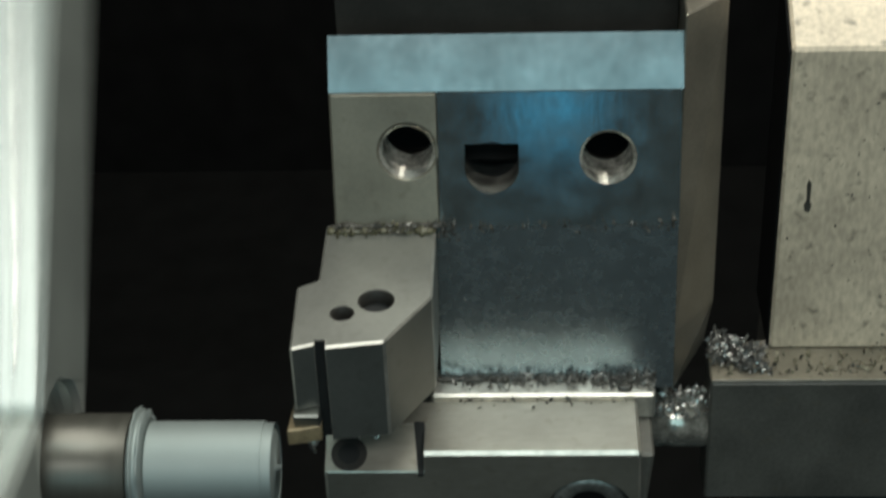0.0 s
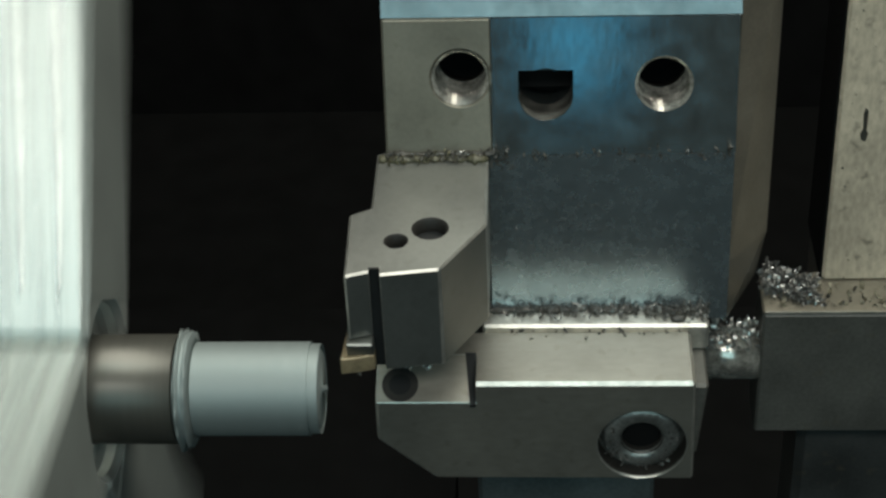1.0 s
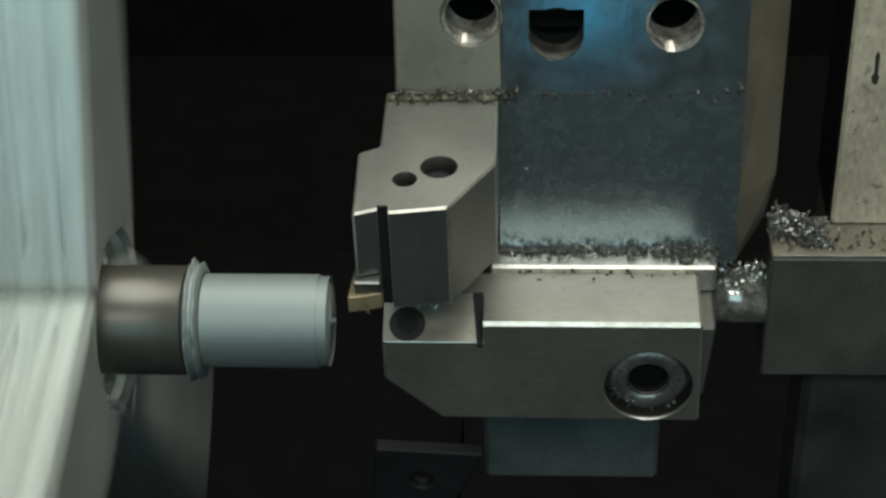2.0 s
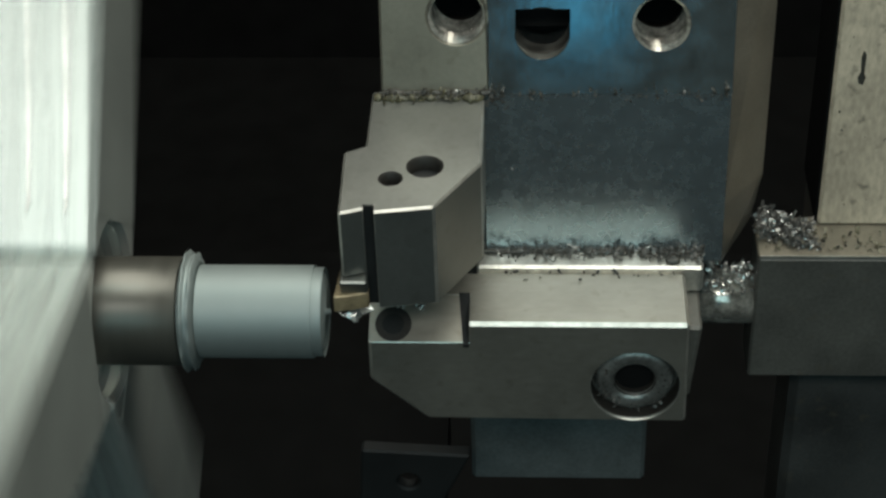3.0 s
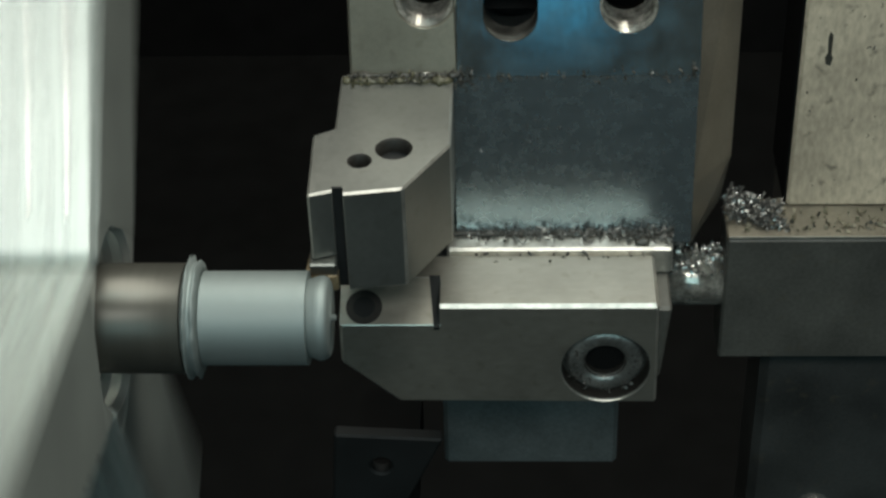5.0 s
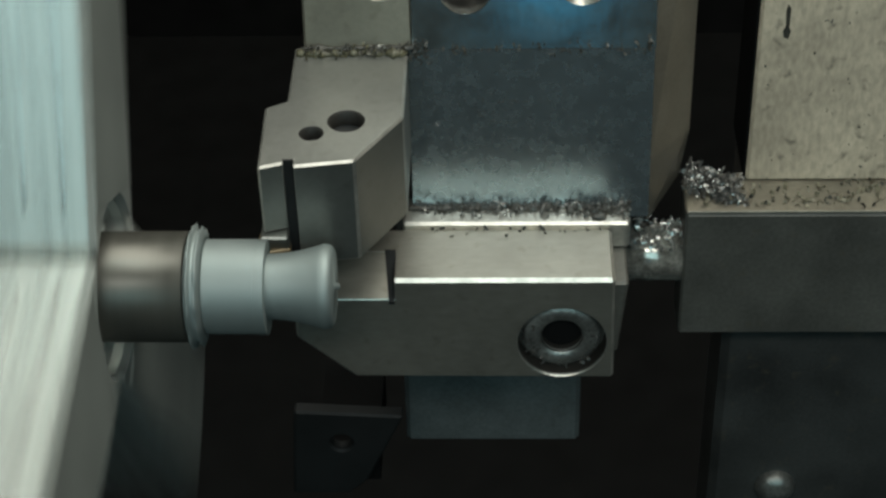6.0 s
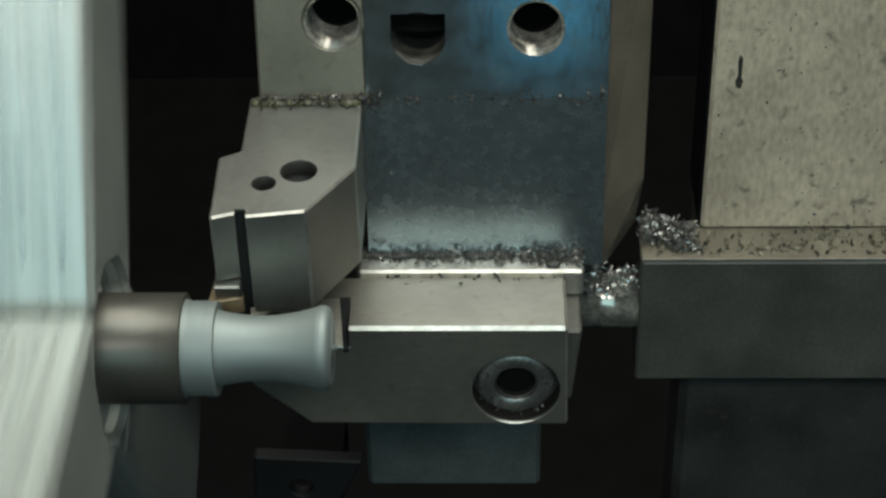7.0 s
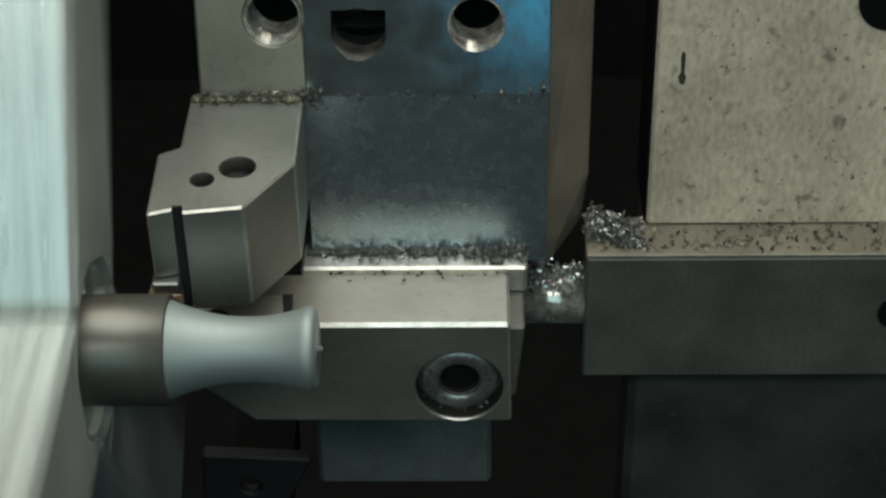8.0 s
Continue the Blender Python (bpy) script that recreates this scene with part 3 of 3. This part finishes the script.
pile("housing_dirt", "dark crumbs on the housing ledge", 70, on_housing, (0.6, 2.2), GRIME, 8)
pile("swarf_heap", "heap of tangled grey chips on the housing corner", 330, heap, (0.7, 2.3), CHIP, 9)
pile("bright_heap", "bright tangled chips on the housing corner", 110, heap, (0.6, 2.2), GLINT, 19)
pile("shaft_swarf", "bright chips clinging to the steel shaft", 170, on_shaft, (0.8, 2.4), GLINT, 10)
pile("holder_dirt", "dark crumbs along the rear of the tool holder", 24, under, (0.4, 1.3), GRIME, 11)


def caked(name, label, material, x0, x1, y, z, thick, seed):
    """A lumpy bead of oily dirt along x, broken here and there."""
    bm = bmesh.new()
    count, sides, rings = int((x1 - x0) * 2.5), 8, []
    for k in range(count + 1):
        x = x0 + (x1 - x0) * k / count
        fat = max(0.12, 0.55 + 0.9 * noise.noise(Vector((x * 0.35, seed, 0))) + 0.4 * noise.noise(Vector((x * 1.3, seed, 4)))) * thick
        ring = []
        for i in range(sides):
            a = 6.2832 * i / sides
            lump = fat * (1 + 0.5 * noise.noise(Vector((x * 0.9, seed + 3 * math.cos(a), 3 * math.sin(a)))))
            ring.append(bm.verts.new((x, y + lump * math.cos(a) * 1.2, z + max(-0.2, lump * math.sin(a) * 0.8))))
        rings.append(ring)
    for a, b in zip(rings, rings[1:]):
        for i in range(sides):
            bm.faces.new((a[i], a[(i + 1) % sides], b[(i + 1) % sides], b[i]))
    bm.faces.new(rings[0]), bm.faces.new(rings[-1])
    return tagged(riding(part(name, bm, material, smooth=True)), label, "oily dirt", kind="stuff")


caked("seam_cake", "olive-brown sludge caked along the turning tool's rear edge", MUD, -59.8, -39.4, 23.6, 60.1, 1.5, 2.0)
caked("seam_crust", "black crust along the top of the sludge", GRIME, -59.0, -38.0, 24.5, 60.7, 0.9, 5.0)
caked("ledge_cake", "dark oily dirt matted along the bright ledge", GRIME, -40.0, 2.6, 20.2, 26.4, 1.1, 8.0)


def on_corner(r):
    return Vector((-37.6 + r.gauss(0, 1.6), 24.4 - abs(r.gauss(0, 0.5)), 60.0 + r.gauss(0, 0.9)))


pile("corner_dirt", "dark clump of crumbs at the turning tool's rear corner", 46, on_corner, (0.5, 1.5), GRIME, 14)


def on_screw(r):
    a, d = r.uniform(2.6, 6.8), r.uniform(5.0, 7.8)
    return Vector((-10.3 + d * math.cos(a), 1.35 if d < 7 else 1.9, 9.2 + d * math.sin(a)))


pile("screw_swarf", "small bright chips stuck on the socket screw", 34, on_screw, (0.3, 1.1), CHIP, 12)
pile("screw_grime", "dark oily crumbs stuck on the socket screw", 22, on_screw, (0.4, 1.3), GRIME, 13)


def on_wall(r):
    z = 18.5 + 66 * r.random() ** 1.3
    return Vector((r.uniform(29, 110), 40 + (z - 17.9) * 2 / 70.1 - 0.05, z))


def on_plate(r):
    z = r.uniform(28, 59)
    return Vector((r.uniform(-38, 5), 20.5 + (z - 24) * 4.3 / 36 - 0.05, z))


pile("wall_specks", "dark specks stuck to the housing plate", 170, on_wall, (0.25, 0.9), GRIME, 21)
pile("plate_specks", "tiny chips stuck to the turret face", 26, on_plate, (0.2, 0.5), CHIP, 22)


def on_smudge(r):
    z = 47.5 + r.gauss(0, 2.2)
    return Vector((-23 + r.gauss(0, 3.6), 20.5 + (z - 24) * 4.3 / 36 - 0.05, z))


pile("plate_smudge", "cloud of dark specks on the rubbed turret face", 70, on_smudge, (0.15, 0.5), GRIME, 23)


def pebble():
    """A dark lump of caked chips on the bright ledge."""
    bm = bmesh.new()
    bmesh.ops.create_icosphere(bm, subdivisions=3, radius=1.0)
    for v in bm.verts:
        k = 1 + 0.35 * noise.noise(v.co * 1.7) + 0.15 * noise.noise(v.co * 5)
        v.co = Vector((-2.8 + v.co.x * k * 1.5, 17.2 + v.co.y * k * 0.9, 26.7 + v.co.z * k * 0.6))
    tagged(riding(part("chip_lump", bm, GRIME, smooth=True)), "dark lump of caked chips on the bright ledge", "chip lump")


pebble()


def scratch():
    """A long dark smear on the housing plate."""
    bm = prism([(33.0, 52.0), (33.9, 51.6), (34.3, 53.4), (33.9, 54.2), (33.9, 58.6), (33.3, 59.4), (33.0, 58.0), (33.2, 54.5), (32.7, 53.4)], "y", 40.75, 41.2)
    o = riding(part("dark_smear", bm, GRIME, bevel=0.1))
    tagged(o, "long dark oily smear on the housing plate", "oil smear")


scratch()


def loose_chip(name, seed, size):
    bm = bmesh.new()
    rng = random.Random(seed)
    for _ in range(4):
        flake(bm, Vector((0, 0, 0)), size, rng)
    o = part(name, bm, GLINT)
    mod = o.modifiers.new("thickness", "SOLIDIFY")
    mod.thickness = 0.15 * MM
    return tagged(o, "bright curled steel chip coming off the tool", "steel chip", "flying chips")


LOOSE = loose_chip("steel_chip", 31, 4.2)
# small chips thrown up by the cut: where each one is at 4.0 s (mm, height over the spindle axis)
THROWN = [(loose_chip("steel_chip", 40 + k, size), at) for k, (size, at) in enumerate([
    (1.5, (35.8, 14.5, 17.0)), (1.2, (34.0, 11.0, 12.0)), (1.6, (19.5, 20.0, 24.0)), (1.4, (13.0, 22.6, 27.5)), (1.0, (27.0, 15.0, 19.0))])]


# ---- what moves ----
# the spindle's slow lead and lag, in degrees
DRIFT = [(0.0, 26), (0.3, 26), (0.5, 37), (0.8, 37), (1.0, 30), (1.2, 26), (1.5, 37), (1.8, 37), (2.0, 43), (2.8, 26), (3.5, 26), (3.8, 37), (4.0, 40), (4.2, 26), (4.5, 26), (5.2, 26), (5.8, 37), (6.0, 41), (6.45, 26), (7.0, 37), (7.45, 26), (8.0, 37)]


def motions():
    rows = [(t, pose(x * MM, y * MM, CAR_Z)) for t, x, y in CARRIAGE]
    for ob in MOVERS:
        walk(ob, rows)

    def turned(t):
        for (t0, d0), (t1, d1) in zip(DRIFT, DRIFT[1:]):
            if t <= t1:
                k = (t - t0) / (t1 - t0)
                return d0 + (d1 - d0) * k * k * (3 - 2 * k) - 1200.0 * t
    spin = [k / FPS for k in range(8 * FPS + 1)]
    walk(CHUCK_OB, [(t, pose(0, 0, AXIS_Z, turned(t))) for t in spin])
    walk(BAR, [(t, pose(0, 0, AXIS_Z, turned(t))) for t in spin])
    # the tool's tip lies 64.6 mm before the carriage's zero
    for ob, x, half, n in SHAVINGS:
        cut_at = 8.0
        for (t0, x0, _), (t1, x1, _) in zip(CARRIAGE[7:], CARRIAGE[8:]):
            if x1 - 64.6 <= x <= x0 - 64.6:
                cut_at = t0 + (t1 - t0) * (x0 - 64.6 - x) / (x0 - x1)
                break
        if x > CARRIAGE[7][1] - 64.6:
            cut_at = 4.75
        k = max(1, round(cut_at * 10))
        side = -1 if half else 1
        way = [(t, pose(0, 0, AXIS_Z, turned(t))) for t in spin if t < k * 0.1 + 0.001]
        rest = (0.002 * n, side * 0.03 - 0.01, 0.672)
        last = turned(k * 0.1)
        if k * 0.1 + 0.35 < 8.0:
            way.append((k * 0.1 + 0.1, pose(0.001, side * 0.014, AXIS_Z - 0.120, last - 40)))
            way.append((k * 0.1 + 0.2, pose(0.001, side * 0.022, AXIS_Z - 0.280, last - 90)))
            way.append((k * 0.1 + 0.3, pose(*rest, last - 120)))
            way.append((8.0, pose(*rest, last - 120)))
        walk(ob, way)
    walk(LOOSE, [(0.0, pose(0.0445, 0.011, AXIS_Z - 0.0035)), (2.6, pose(0.0445, 0.008, AXIS_Z - 0.0035)), (3.2, pose(0.0430, 0.000, AXIS_Z - 0.003, 30)),
                 (3.5, pose(0.0420, -0.003, AXIS_Z - 0.003, 60)), (3.6, pose(0.045, -0.012, AXIS_Z - 0.020, 120)), (3.8, pose(0.05, -0.03, 0.80, 170)),
                 (4.0, pose(0.05, -0.035, 0.664, 190)), (8.0, pose(0.05, -0.035, 0.664, 190))])

    # chips in the holder's notch until the cut throws them up to the chuck and down into the tray
    for n, (ob, (x, y, z)) in enumerate(THROWN):
        lain = (-51.0 - 1.2 * n, 6.0 + 0.5 * (n % 3))
        way = [(t, pose((cx + lain[0]) * MM, (cy + lain[1]) * MM, CAR_Z + (20.5 + (lain[1] + 1) * 0.57) * MM)) for t, cx, cy in CARRIAGE if t < 3.6]
        way += [(3.7, way[-1][1]), (3.8, pose(0.0405, 0.004, AXIS_Z + 0.004)),
                (3.9, pose((40.5 + x) / 2 * MM, (4 + y) / 2 * MM + 0.002, AXIS_Z + (4 + z) / 2 * MM, 60, 40)),
                (4.0, pose(x * MM, y * MM, AXIS_Z + z * MM, 120, 80)), (4.1, pose((x - 14) * MM, (y + 28) * MM, AXIS_Z + (z + 2) * MM, 180, 120)),
                (4.3, pose(0.002 * n, 0.050, AXIS_Z - 0.12, 220, 150)), (4.6, pose(0.01 * n, 0.050, 0.664, 260, 190)), (8.0, pose(0.01 * n, 0.050, 0.664, 260, 190))]
        walk(ob, way)


motions()
